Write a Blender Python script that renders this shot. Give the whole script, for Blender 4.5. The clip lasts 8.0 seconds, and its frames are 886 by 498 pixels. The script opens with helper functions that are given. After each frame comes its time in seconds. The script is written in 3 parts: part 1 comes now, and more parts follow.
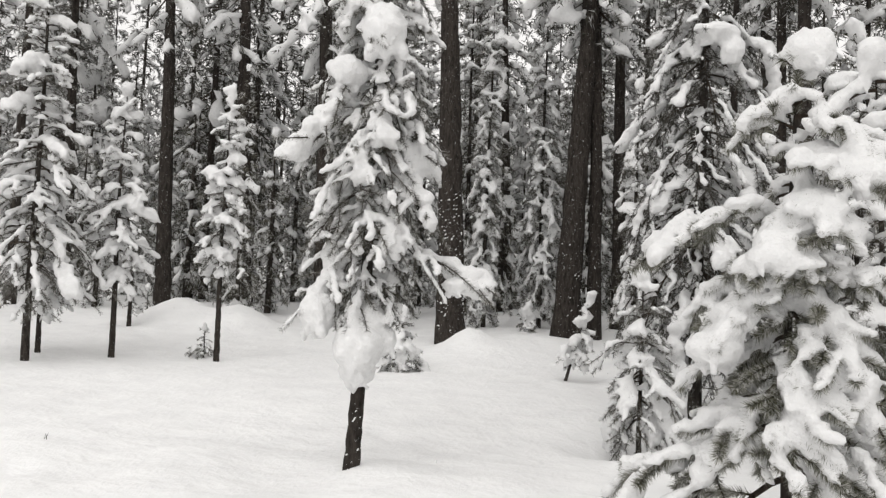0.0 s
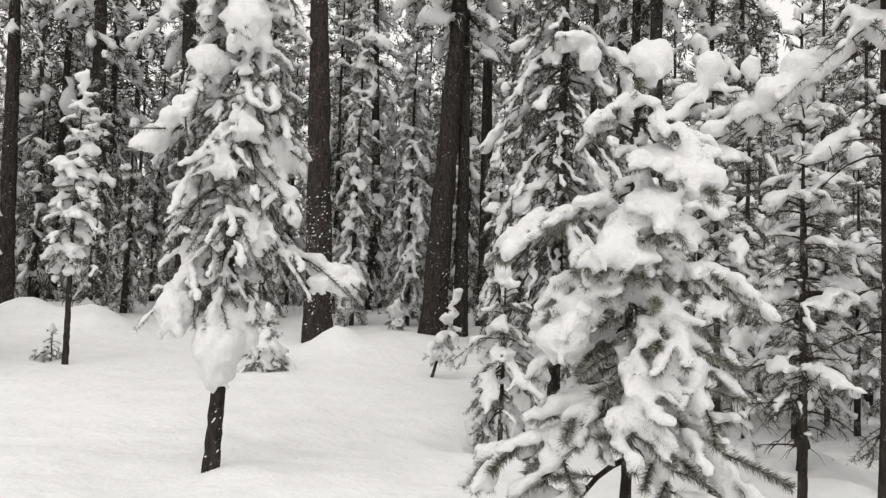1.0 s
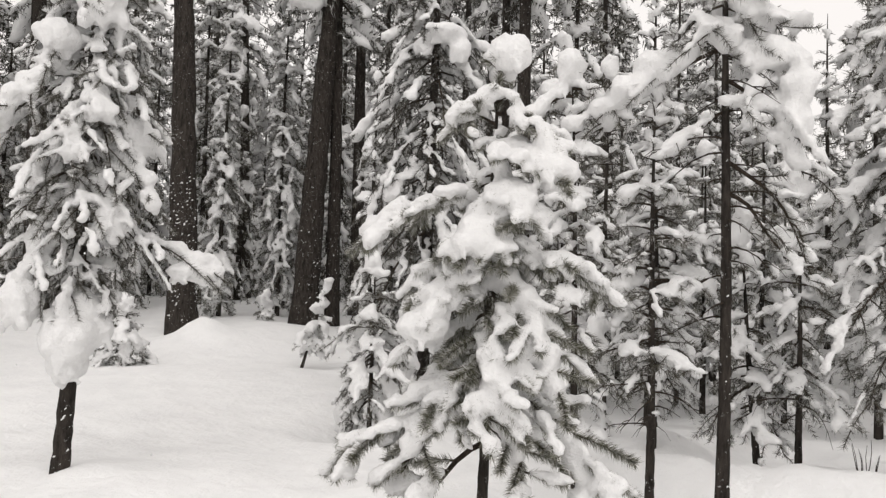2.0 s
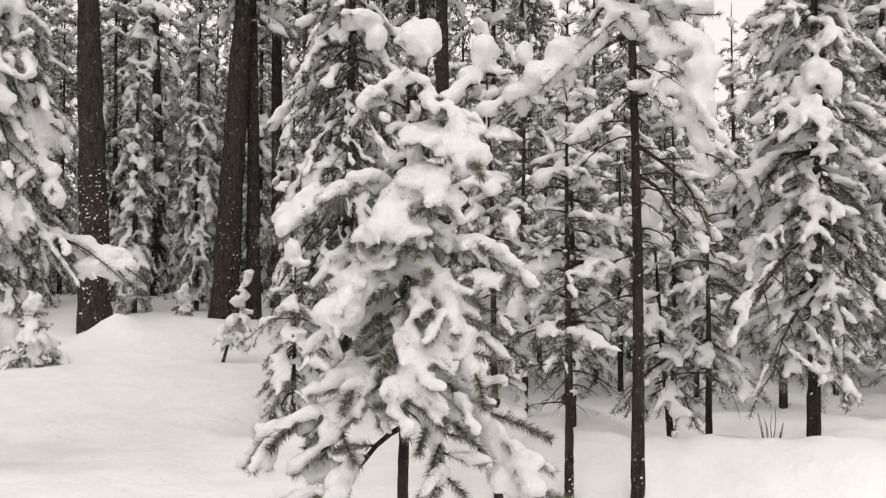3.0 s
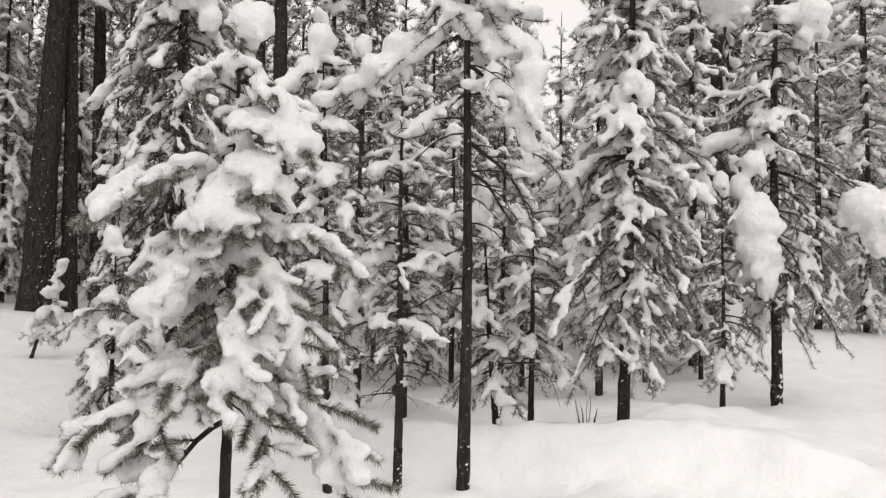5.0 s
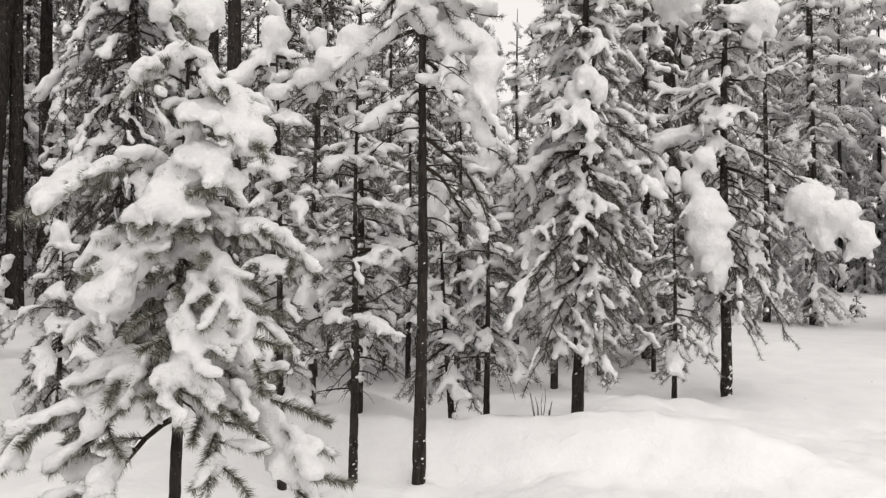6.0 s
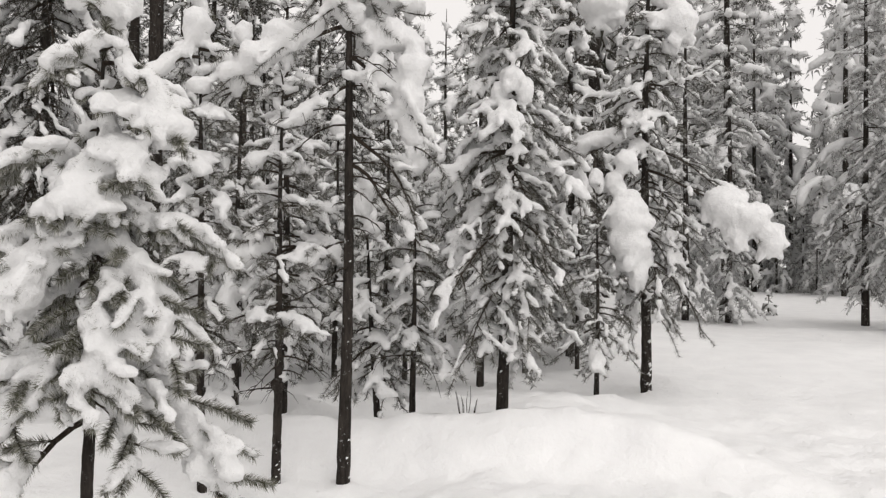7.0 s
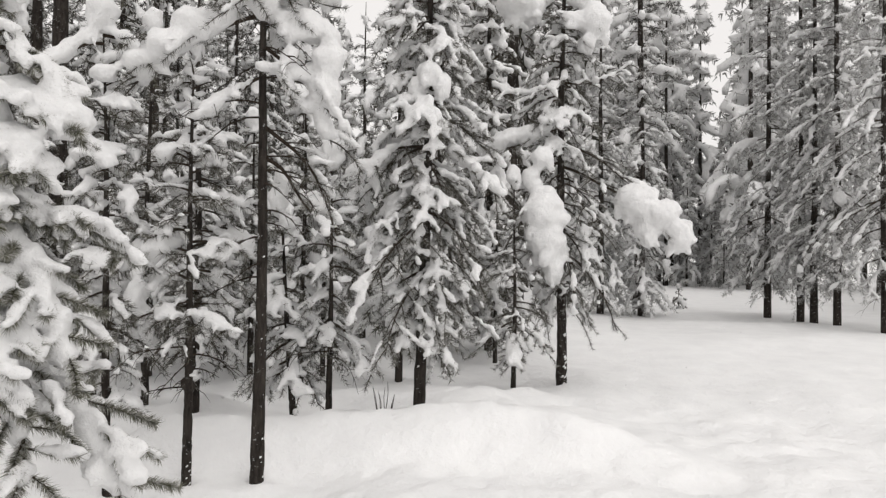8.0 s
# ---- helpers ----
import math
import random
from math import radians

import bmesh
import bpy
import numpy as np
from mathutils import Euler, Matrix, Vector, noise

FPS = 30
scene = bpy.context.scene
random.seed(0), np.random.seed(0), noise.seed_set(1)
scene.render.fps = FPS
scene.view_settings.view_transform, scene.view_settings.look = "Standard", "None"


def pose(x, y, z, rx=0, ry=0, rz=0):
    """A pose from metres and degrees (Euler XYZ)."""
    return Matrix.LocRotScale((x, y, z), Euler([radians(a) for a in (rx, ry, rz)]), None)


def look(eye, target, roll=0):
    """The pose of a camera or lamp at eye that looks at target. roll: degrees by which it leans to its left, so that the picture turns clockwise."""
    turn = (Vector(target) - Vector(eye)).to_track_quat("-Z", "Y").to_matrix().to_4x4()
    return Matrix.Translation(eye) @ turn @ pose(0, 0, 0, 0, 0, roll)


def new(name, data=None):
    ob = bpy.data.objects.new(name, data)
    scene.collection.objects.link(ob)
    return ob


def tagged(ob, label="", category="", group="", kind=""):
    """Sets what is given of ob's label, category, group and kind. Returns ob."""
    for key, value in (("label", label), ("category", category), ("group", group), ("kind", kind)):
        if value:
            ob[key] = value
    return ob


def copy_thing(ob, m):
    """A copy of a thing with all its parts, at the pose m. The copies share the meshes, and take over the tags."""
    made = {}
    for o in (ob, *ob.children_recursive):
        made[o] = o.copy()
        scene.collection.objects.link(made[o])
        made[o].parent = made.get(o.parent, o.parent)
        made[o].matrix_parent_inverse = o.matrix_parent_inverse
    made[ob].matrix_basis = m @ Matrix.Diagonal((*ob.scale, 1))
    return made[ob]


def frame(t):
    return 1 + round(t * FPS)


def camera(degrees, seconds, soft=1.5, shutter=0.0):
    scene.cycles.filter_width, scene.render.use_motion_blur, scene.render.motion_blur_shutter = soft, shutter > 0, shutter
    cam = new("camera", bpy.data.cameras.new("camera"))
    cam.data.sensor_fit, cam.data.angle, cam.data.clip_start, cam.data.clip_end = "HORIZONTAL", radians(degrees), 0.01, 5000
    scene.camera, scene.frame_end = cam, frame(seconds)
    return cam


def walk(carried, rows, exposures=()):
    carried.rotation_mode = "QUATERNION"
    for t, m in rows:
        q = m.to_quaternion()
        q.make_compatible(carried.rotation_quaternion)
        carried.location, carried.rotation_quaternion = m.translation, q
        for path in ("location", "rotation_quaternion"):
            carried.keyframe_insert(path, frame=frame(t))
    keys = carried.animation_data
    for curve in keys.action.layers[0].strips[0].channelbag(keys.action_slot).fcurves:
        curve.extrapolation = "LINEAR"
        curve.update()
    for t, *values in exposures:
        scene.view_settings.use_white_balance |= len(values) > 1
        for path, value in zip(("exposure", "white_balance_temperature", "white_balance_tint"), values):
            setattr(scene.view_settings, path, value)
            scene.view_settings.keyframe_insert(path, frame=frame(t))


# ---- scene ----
# ---------------------------------------------------------------- camera
cam = camera(59.2, 8.0, soft=1.3)
PATH = [
    (0, (0.02, 0.215, 1.463), (-0.024, 2.212, 1.573), 2.2),
    (0.5, (0.043, 0.202, 1.459), (0.162, 2.194, 1.58), 2.3),
    (1, (0.064, 0.186, 1.447), (0.349, 2.162, 1.566), 2.0),
    (1.5, (0.087, 0.178, 1.448), (0.551, 2.12, 1.565), 2.3),
    (3, (0.143, 0.153, 1.429), (0.924, 1.992, 1.506), 0.1),
    (3.5, (0.153, 0.144, 1.423), (1.031, 1.938, 1.532), 0.5),
    (4, (0.154, 0.129, 1.422), (1.142, 1.865, 1.525), 1.0),
    (4.5, (0.162, 0.128, 1.419), (1.246, 1.807, 1.494), 0.8),
    (5, (0.164, 0.13, 1.416), (1.307, 1.77, 1.481), 0.8),
    (6.5, (0.185, 0.118, 1.406), (1.476, 1.644, 1.459), 0.6),
    (7, (0.19, 0.112, 1.404), (1.559, 1.569, 1.459), 0.8),
    (7.5, (0.196, 0.098, 1.403), (1.634, 1.487, 1.459), 0.8),
    (8, (0.22, 0.098, 1.406), (1.729, 1.41, 1.451), 0.7),
]
walk(cam, [(t, look(eye, target, roll)) for t, eye, target, roll in PATH],
     exposures=[(0, 0.15, 6500, 10), (1.5, 0.14, 6580, 11), (3.5, 0.13, 6700, 13), (5, 0.1, 6700, 13), (6.5, 0.05, 6620, 12), (8, 0.03, 6530, 11)])

# ---------------------------------------------------------------- overcast light
world = bpy.data.worlds.new("overcast_sky")
world.use_nodes = True
scene.world = world
wn, wl = world.node_tree.nodes, world.node_tree.links
wn.clear()
sky = wn.new("ShaderNodeTexSky")
sky.sky_type, sky.sun_disc, sky.sun_elevation, sky.sun_rotation = "NISHITA", False, radians(50), radians(200)
sky.air_density, sky.dust_density, sky.ozone_density = 1.0, 6.0, 1.0
grey = wn.new("ShaderNodeHueSaturation")
grey.inputs["Saturation"].default_value = 0.08
cloud = wn.new("ShaderNodeMix")
cloud.data_type = "RGBA"
cloud.inputs["Factor"].default_value = 0.75
cloud.inputs["B"].default_value = (9.6, 9.35, 9.1, 1)
bg = wn.new("ShaderNodeBackground")
bg.inputs["Strength"].default_value = 0.11
out = wn.new("ShaderNodeOutputWorld")
wl.new(sky.outputs[0], grey.inputs["Color"])
wl.new(grey.outputs[0], cloud.inputs["A"])
wl.new(cloud.outputs["Result"], bg.inputs["Color"])
wl.new(bg.outputs[0], out.inputs["Surface"])
sun_data = bpy.data.lights.new("sun", "SUN")
sun_data.energy, sun_data.angle, sun_data.color = 0.5, radians(60), (1.0, 0.98, 0.95)
sun = new("sun", sun_data)
sun.matrix_world = look((2, -8, 20), (2, 4, 0))


# ---------------------------------------------------------------- materials
def material(name):
    m = bpy.data.materials.new(name)
    m.use_nodes = True
    return m, m.node_tree.nodes, m.node_tree.links, m.node_tree.nodes["Principled BSDF"]


def noise_node(nodes, links, scale, detail=4.0, rough=0.6):
    co = nodes.new("ShaderNodeTexCoord")
    n = nodes.new("ShaderNodeTexNoise")
    n.inputs["Scale"].default_value, n.inputs["Detail"].default_value, n.inputs["Roughness"].default_value = scale, detail, rough
    links.new(co.outputs["Object"], n.inputs["Vector"])
    return n


def ramp_node(nodes, links, source, stops):
    r = nodes.new("ShaderNodeValToRGB")
    while len(r.color_ramp.elements) < len(stops):
        r.color_ramp.elements.new(0.5)
    for e, (p, c) in zip(r.color_ramp.elements, stops):
        e.position, e.color = p, (*c, 1)
    links.new(source, r.inputs["Fac"])
    return r


def bump_node(nodes, links, height, shader, strength, distance):
    b = nodes.new("ShaderNodeBump")
    b.inputs["Strength"].default_value, b.inputs["Distance"].default_value = strength, distance
    links.new(height, b.inputs["Height"])
    links.new(b.outputs["Normal"], shader.inputs["Normal"])
    return b


def snow_material(name, coarse, fine, relief, low, high, grit):
    m, nodes, links, shader = material(name)
    big, small = noise_node(nodes, links, coarse, 3), noise_node(nodes, links, fine, 5, 0.7)
    tone = ramp_node(nodes, links, big.outputs["Fac"], [(0.3, (low, low, low)), (0.7, (high, high, high * 0.995))])
    links.new(tone.outputs["Color"], shader.inputs["Base Color"])
    shader.inputs["Roughness"].default_value = 0.75
    shader.inputs["Specular IOR Level"].default_value = 0.2
    mix = nodes.new("ShaderNodeMath")
    mix.operation = "MULTIPLY_ADD"
    mix.inputs[1].default_value = grit
    links.new(small.outputs["Fac"], mix.inputs[0])
    links.new(big.outputs["Fac"], mix.inputs[2])
    bump_node(nodes, links, mix.outputs[0], shader, 0.6, relief)
    return m


SNOW_GROUND = snow_material("snow_cover", 2.2, 13.0, 0.09, 0.82, 0.89, 0.4)
SNOW_LOAD = snow_material("snow_load", 16.0, 55.0, 0.035, 0.76, 0.85, 0.6)


def bark_material(name, dark, light, scale):
    m, nodes, links, shader = material(name)
    n = noise_node(nodes, links, scale, 6, 0.7)
    stretch = nodes.new("ShaderNodeMapping")
    stretch.inputs["Scale"].default_value = (1, 1, 0.25)
    links.new(n.inputs["Vector"].links[0].from_socket, stretch.inputs["Vector"])
    links.new(stretch.outputs[0], n.inputs["Vector"])
    tone = ramp_node(nodes, links, n.outputs["Fac"], [(0.3, dark), (0.62, light)])
    frost = noise_node(nodes, links, 24, 7, 0.72)
    dust = ramp_node(nodes, links, frost.outputs["Fac"], [(0.615, (0, 0, 0)), (0.645, (1, 1, 1))])
    both = nodes.new("ShaderNodeMix")
    both.data_type = "RGBA"
    both.inputs["B"].default_value = (0.75, 0.75, 0.75, 1)
    patch = noise_node(nodes, links, 2.2, 3)
    spread = ramp_node(nodes, links, patch.outputs["Fac"], [(0.42, (0.15, 0.15, 0.15)), (0.6, (1, 1, 1))])
    clump = nodes.new("ShaderNodeMath")
    clump.operation = "MULTIPLY"
    links.new(dust.outputs["Color"], clump.inputs[0])
    links.new(spread.outputs["Color"], clump.inputs[1])
    links.new(clump.outputs[0], both.inputs["Factor"])
    links.new(tone.outputs["Color"], both.inputs["A"])
    links.new(both.outputs["Result"], shader.inputs["Base Color"])
    shader.inputs["Roughness"].default_value = 0.9
    shader.inputs["Specular IOR Level"].default_value = 0.1
    bump_node(nodes, links, n.outputs["Fac"], shader, 1.0, 0.045)
    return m


BARK = bark_material("pine_bark", (0.008, 0.0068, 0.006), (0.062, 0.053, 0.046), 22.0)
TWIG = bark_material("twig_bark", (0.02, 0.016, 0.013), (0.09, 0.07, 0.055), 60.0)


def needle_material(name, stops):
    m, nodes, links, shader = material(name)
    info = nodes.new("ShaderNodeNewGeometry")
    tone = ramp_node(nodes, links, info.outputs["Random Per Island"], stops)
    n = noise_node(nodes, links, 3.0, 2)
    shade = nodes.new("ShaderNodeMix")
    shade.data_type, shade.blend_type = "RGBA", "MULTIPLY"
    shade.inputs["Factor"].default_value = 0.5
    links.new(tone.outputs["Color"], shade.inputs["A"])
    links.new(n.outputs["Fac"], shade.inputs["B"])
    links.new(shade.outputs["Result"], shader.inputs["Base Color"])
    shader.inputs["Roughness"].default_value = 0.6
    shader.inputs["Specular IOR Level"].default_value = 0.25
    return m


NEEDLES = needle_material("frosted_needles", [(0.0, (0.034, 0.031, 0.02)), (0.38, (0.09, 0.085, 0.058)), (0.64, (0.22, 0.212, 0.18)), (0.9, (0.62, 0.61, 0.6))])
NEEDLES_GREEN = needle_material("green_needles", [(0.0, (0.055, 0.056, 0.03)), (0.3, (0.15, 0.15, 0.095)), (0.58, (0.34, 0.335, 0.28)), (0.85, (0.66, 0.65, 0.63))])
# hoarfrost, paled further: the haze over distant trees is put into this colour
NEEDLES_FROST_HAZE = needle_material("hoar_needles", [(0.0, (0.15, 0.147, 0.135)), (0.3, (0.33, 0.325, 0.31)), (0.6, (0.56, 0.555, 0.54)), (0.85, (0.78, 0.775, 0.765))])
NEEDLES_DARK = needle_material("dark_needles", [(0.0, (0.03, 0.028, 0.021)), (0.55, (0.08, 0.077, 0.06)), (0.82, (0.24, 0.235, 0.22)), (0.96, (0.6, 0.59, 0.58))])


# ---------------------------------------------------------------- mesh helpers
class Geo:
    """Vertices and faces gathered as arrays; a gathering holds triangles or quads, one kind per piece."""

    def __init__(self):
        self.v, self.f, self.n = [], [], 0

    def add(self, v, f):
        self.v.append(np.asarray(v, np.float32))
        self.f.append(np.asarray(f, np.int32) + self.n)
        self.n += len(v)

    def mesh(self, name, mat, rounded=True):
        me = bpy.data.meshes.new(name)
        sizes = np.concatenate([np.full(len(f), f.shape[1], np.int32) for f in self.f])
        loops = np.concatenate([f.ravel() for f in self.f])
        me.vertices.add(self.n)
        me.vertices.foreach_set("co", np.concatenate(self.v).ravel())
        me.loops.add(len(loops))
        me.loops.foreach_set("vertex_index", loops)
        me.polygons.add(len(sizes))
        me.polygons.foreach_set("loop_start", np.concatenate([[0], np.cumsum(sizes)[:-1]]).astype(np.int32))
        me.update(calc_edges=True)
        me.materials.append(mat)
        if rounded:
            me.shade_smooth()
        else:
            me.shade_flat()
        return me


def unit_ball(level):
    bm = bmesh.new()
    bmesh.ops.create_icosphere(bm, subdivisions=level, radius=1)
    v = np.array([p.co[:] for p in bm.verts])
    f = np.array([[q.index for q in p.verts] for p in bm.faces])
    bm.free()
    return v, f


BALL, GRAIN = unit_ball(2), unit_ball(1)


def tube(geo, points, radii, sides=6):
    """A closed tapering tube along points."""
    p = np.asarray(points, float)
    tangent = np.gradient(p, axis=0)
    tangent /= np.linalg.norm(tangent, axis=1)[:, None] + 1e-9
    ref = np.array([0, 0, 1.0]) if abs(tangent[0][2]) < 0.8 else np.array([1.0, 0, 0])
    u = np.cross(tangent, ref)
    u /= np.linalg.norm(u, axis=1)[:, None] + 1e-9
    w = np.cross(tangent, u)
    a = np.linspace(0, 2 * np.pi, sides, endpoint=False)
    r = np.asarray(radii, float)
    r = r[:, None] if r.ndim == 1 else r
    rings = p[:, None, :] + (np.cos(a) * r)[..., None] * u[:, None, :] + (np.sin(a) * r)[..., None] * w[:, None, :]
    n = len(p)
    i, j = np.meshgrid(np.arange(n - 1), np.arange(sides), indexing="ij")
    k = (j + 1) % sides
    geo.add(rings.reshape(-1, 3), np.stack([i * sides + j, i * sides + k, (i + 1) * sides + k, (i + 1) * sides + j], -1).reshape(-1, 4))


class Lumps:
    """Snow lumps gathered as rows: centre, direction, size, flatness."""

    def __init__(self):
        self.rows = []

    def skin(self, rng, voxel):
        a = np.array(self.rows)
        n = len(a)
        t = a[:, 3:6] / (np.linalg.norm(a[:, 3:6], axis=1)[:, None] + 1e-9)
        s = np.stack([t[:, 1], -t[:, 0], np.zeros(n)], -1) + 1e-4
        s /= np.linalg.norm(s, axis=1)[:, None]
        up = np.cross(s, t)
        half = a[:, 6:7] * np.stack([np.full(n, 1.35), np.ones(n), a[:, 7]], -1) * rng.uniform(0.85, 1.15, (n, 3))
        geo = Geo()
        small = a[:, 6] < 2.5 * voxel
        for pick, (bv, bf) in ((small, GRAIN), (~small, BALL)):
            k = np.nonzero(pick)[0]
            if len(k) == 0:
                continue
            grow = 1.12 if bv is GRAIN[0] else 1.0
            v = a[k, None, :3] + grow * (bv[None, :, 0:1] * (half[k, 0:1] * t[k])[:, None] + bv[None, :, 1:2] * (half[k, 1:2] * s[k])[:, None] + bv[None, :, 2:3] * (half[k, 2:3] * up[k])[:, None])
            geo.add(v.reshape(-1, 3), (bf[None] + (np.arange(len(k)) * len(bv))[:, None, None]).reshape(-1, 3))
        return geo


def blob(lumps, centre, size, along, rng, flat=0.8):
    """A pillow of snow drawn out along a direction: a core with smaller lumps grown on it."""
    t = np.asarray(along, float)
    t = t / (np.linalg.norm(t) + 1e-9)
    if size < 0.028:
        lumps.rows.append((*centre, *t, size, flat))
        return
    lumps.rows.append((*centre, *t, size * 0.78, flat))
    n = 16 if size > 0.11 else 9 if size > 0.05 else 5
    way = rng.normal(size=(n, 3))
    way *= np.array([0.75, 0.75, 0.55]) / np.linalg.norm(way, axis=1)[:, None]
    for o, r in zip(way, rng.uniform(0.26, 0.5, n)):
        lumps.rows.append((*(centre + size * (o + t * rng.uniform(-0.6, 0.6))), *t, size * r, 0.85))


def heap(lumps, centre, wide, tall, rng):
    """A large rounded load of snow, wider or taller as given, with a knobbly skin."""
    c = np.asarray(centre, float)
    lumps.rows.append((*c, 0.3, 0.1, 0, wide * 0.78, tall / wide))
    n = 46
    way = rng.normal(size=(n, 3))
    way /= np.linalg.norm(way, axis=1)[:, None]
    for o, r in zip(way, rng.uniform(0.18, 0.45, n)):
        lumps.rows.append((*(c + o * np.array([wide, wide, tall]) * (0.92 - rng.uniform(0.75, 1.05) * r)), *rng.normal(size=3), min(wide, tall) * r, 0.9))
    for k in range(7):
        a, q = rng.uniform(0, 6.3), rng.uniform(0.3, 0.85)
        lumps.rows.append((c[0] + wide * q * math.cos(a), c[1] + wide * q * math.sin(a), c[2] - tall * rng.uniform(0.55, 1.0), 0.2, 0.1, -1.0, min(wide, tall) * rng.uniform(0.16, 0.34), 0.8))


def fused(geo, name, mat, voxel, relief, seed, thin=1.0):
    """The lumps melted into one skin, softened and roughened."""
    ob = new(name, geo.skin(np.random.RandomState(seed), voxel).mesh(name, mat))
    mod = ob.modifiers.new("melt", "REMESH")
    mod.mode, mod.voxel_size, mod.use_smooth_shade = "VOXEL", voxel, True
    soft = ob.modifiers.new("soften", "SMOOTH")
    soft.factor, soft.iterations = 0.5, 2 if voxel < 0.03 else 1
    if thin < 1:
        cut = ob.modifiers.new("thin_out", "DECIMATE")
        cut.ratio = thin
    me = bpy.data.meshes.new_from_object(ob.evaluated_get(bpy.context.evaluated_depsgraph_get()))
    bpy.data.objects.remove(ob)
    me.name = name
    n = len(me.vertices)
    co = np.empty(n * 3, np.float32)
    no = np.empty(n * 3, np.float32)
    me.vertices.foreach_get("co", co)
    me.vertex_normals.foreach_get("vector", no)
    co, no = co.reshape(-1, 3), no.reshape(-1, 3)
    k = 2 * np.pi / (relief * 9)
    ph = np.random.RandomState(seed).uniform(0, 6, 6)
    q = co + 0.6 * relief * np.sin(co[:, [1, 2, 0]] * k * 0.37 + ph[:3])
    d = np.sin(q[:, 0] * k + ph[3]) * np.sin(q[:, 1] * k + ph[4]) * np.sin(q[:, 2] * k + ph[5])
    d += 0.5 * np.sin(q[:, 0] * k * 2.3 + ph[1]) * np.sin(q[:, 1] * k * 2.1 + ph[2]) * np.sin(q[:, 2] * k * 2.6 + ph[0])
    me.vertices.foreach_set("co", (co + no * (relief * d)[:, None]).ravel())
    if not me.materials:
        me.materials.append(mat)
    me.shade_smooth()
    return me


def part(name, me, parent, label=""):
    ob = new(name, me)
    ob.parent = parent
    return tagged(ob, label) if label else ob


# ---------------------------------------------------------------- snow-laden conifers
def needles_along(geo, pts, rng, per_metre, length, width, spread, tuft=1.0):
    """Thin blades set round a twig, leaning towards its tip."""
    p = np.asarray(pts, float)
    seg = np.linalg.norm(np.diff(p, axis=0), axis=1)
    n = max(4, int(seg.sum() * per_metre))
    s = rng.uniform(0, 1, n) ** tuft * (len(p) - 1.001)
    i = s.astype(int)
    base = p[i] + (p[i + 1] - p[i]) * (s - i)[:, None]
    t = p[i + 1] - p[i]
    t /= np.linalg.norm(t, axis=1)[:, None] + 1e-9
    o = rng.normal(size=(n, 3))
    o -= t * np.sum(o * t, axis=1)[:, None]
    o /= np.linalg.norm(o, axis=1)[:, None] + 1e-9
    way = t * rng.uniform(0.35, 1.0, n)[:, None] + o * spread
    way[:, 2] -= 0.12
    way /= np.linalg.norm(way, axis=1)[:, None]
    side = np.cross(way, rng.normal(size=(n, 3)))
    side /= np.linalg.norm(side, axis=1)[:, None] + 1e-9
    ln = length * rng.uniform(0.6, 1.15, n)[:, None]
    v = np.stack([base - side * width / 2, base + side * width / 2, base + way * ln], 1)
    geo.add(v.reshape(-1, 3), np.arange(n * 3).reshape(-1, 3))


def limb_path(o, way, ln, tilt, dr, bend, n=8):
    s = np.linspace(0, 1, n)
    reach = ln * (s - 0.10 * s ** 3)
    return np.stack([o[0] + way[0] * reach - way[1] * bend * ln * s ** 2, o[1] + way[1] * reach + way[0] * bend * ln * s ** 2,
                     o[2] + ln * (math.tan(tilt) * s - dr * s ** 2)], -1)


def on_path(pts, c):
    k = c * (len(pts) - 1)
    i = min(int(k), len(pts) - 2)
    return pts[i] + (pts[i + 1] - pts[i]) * (k - i)


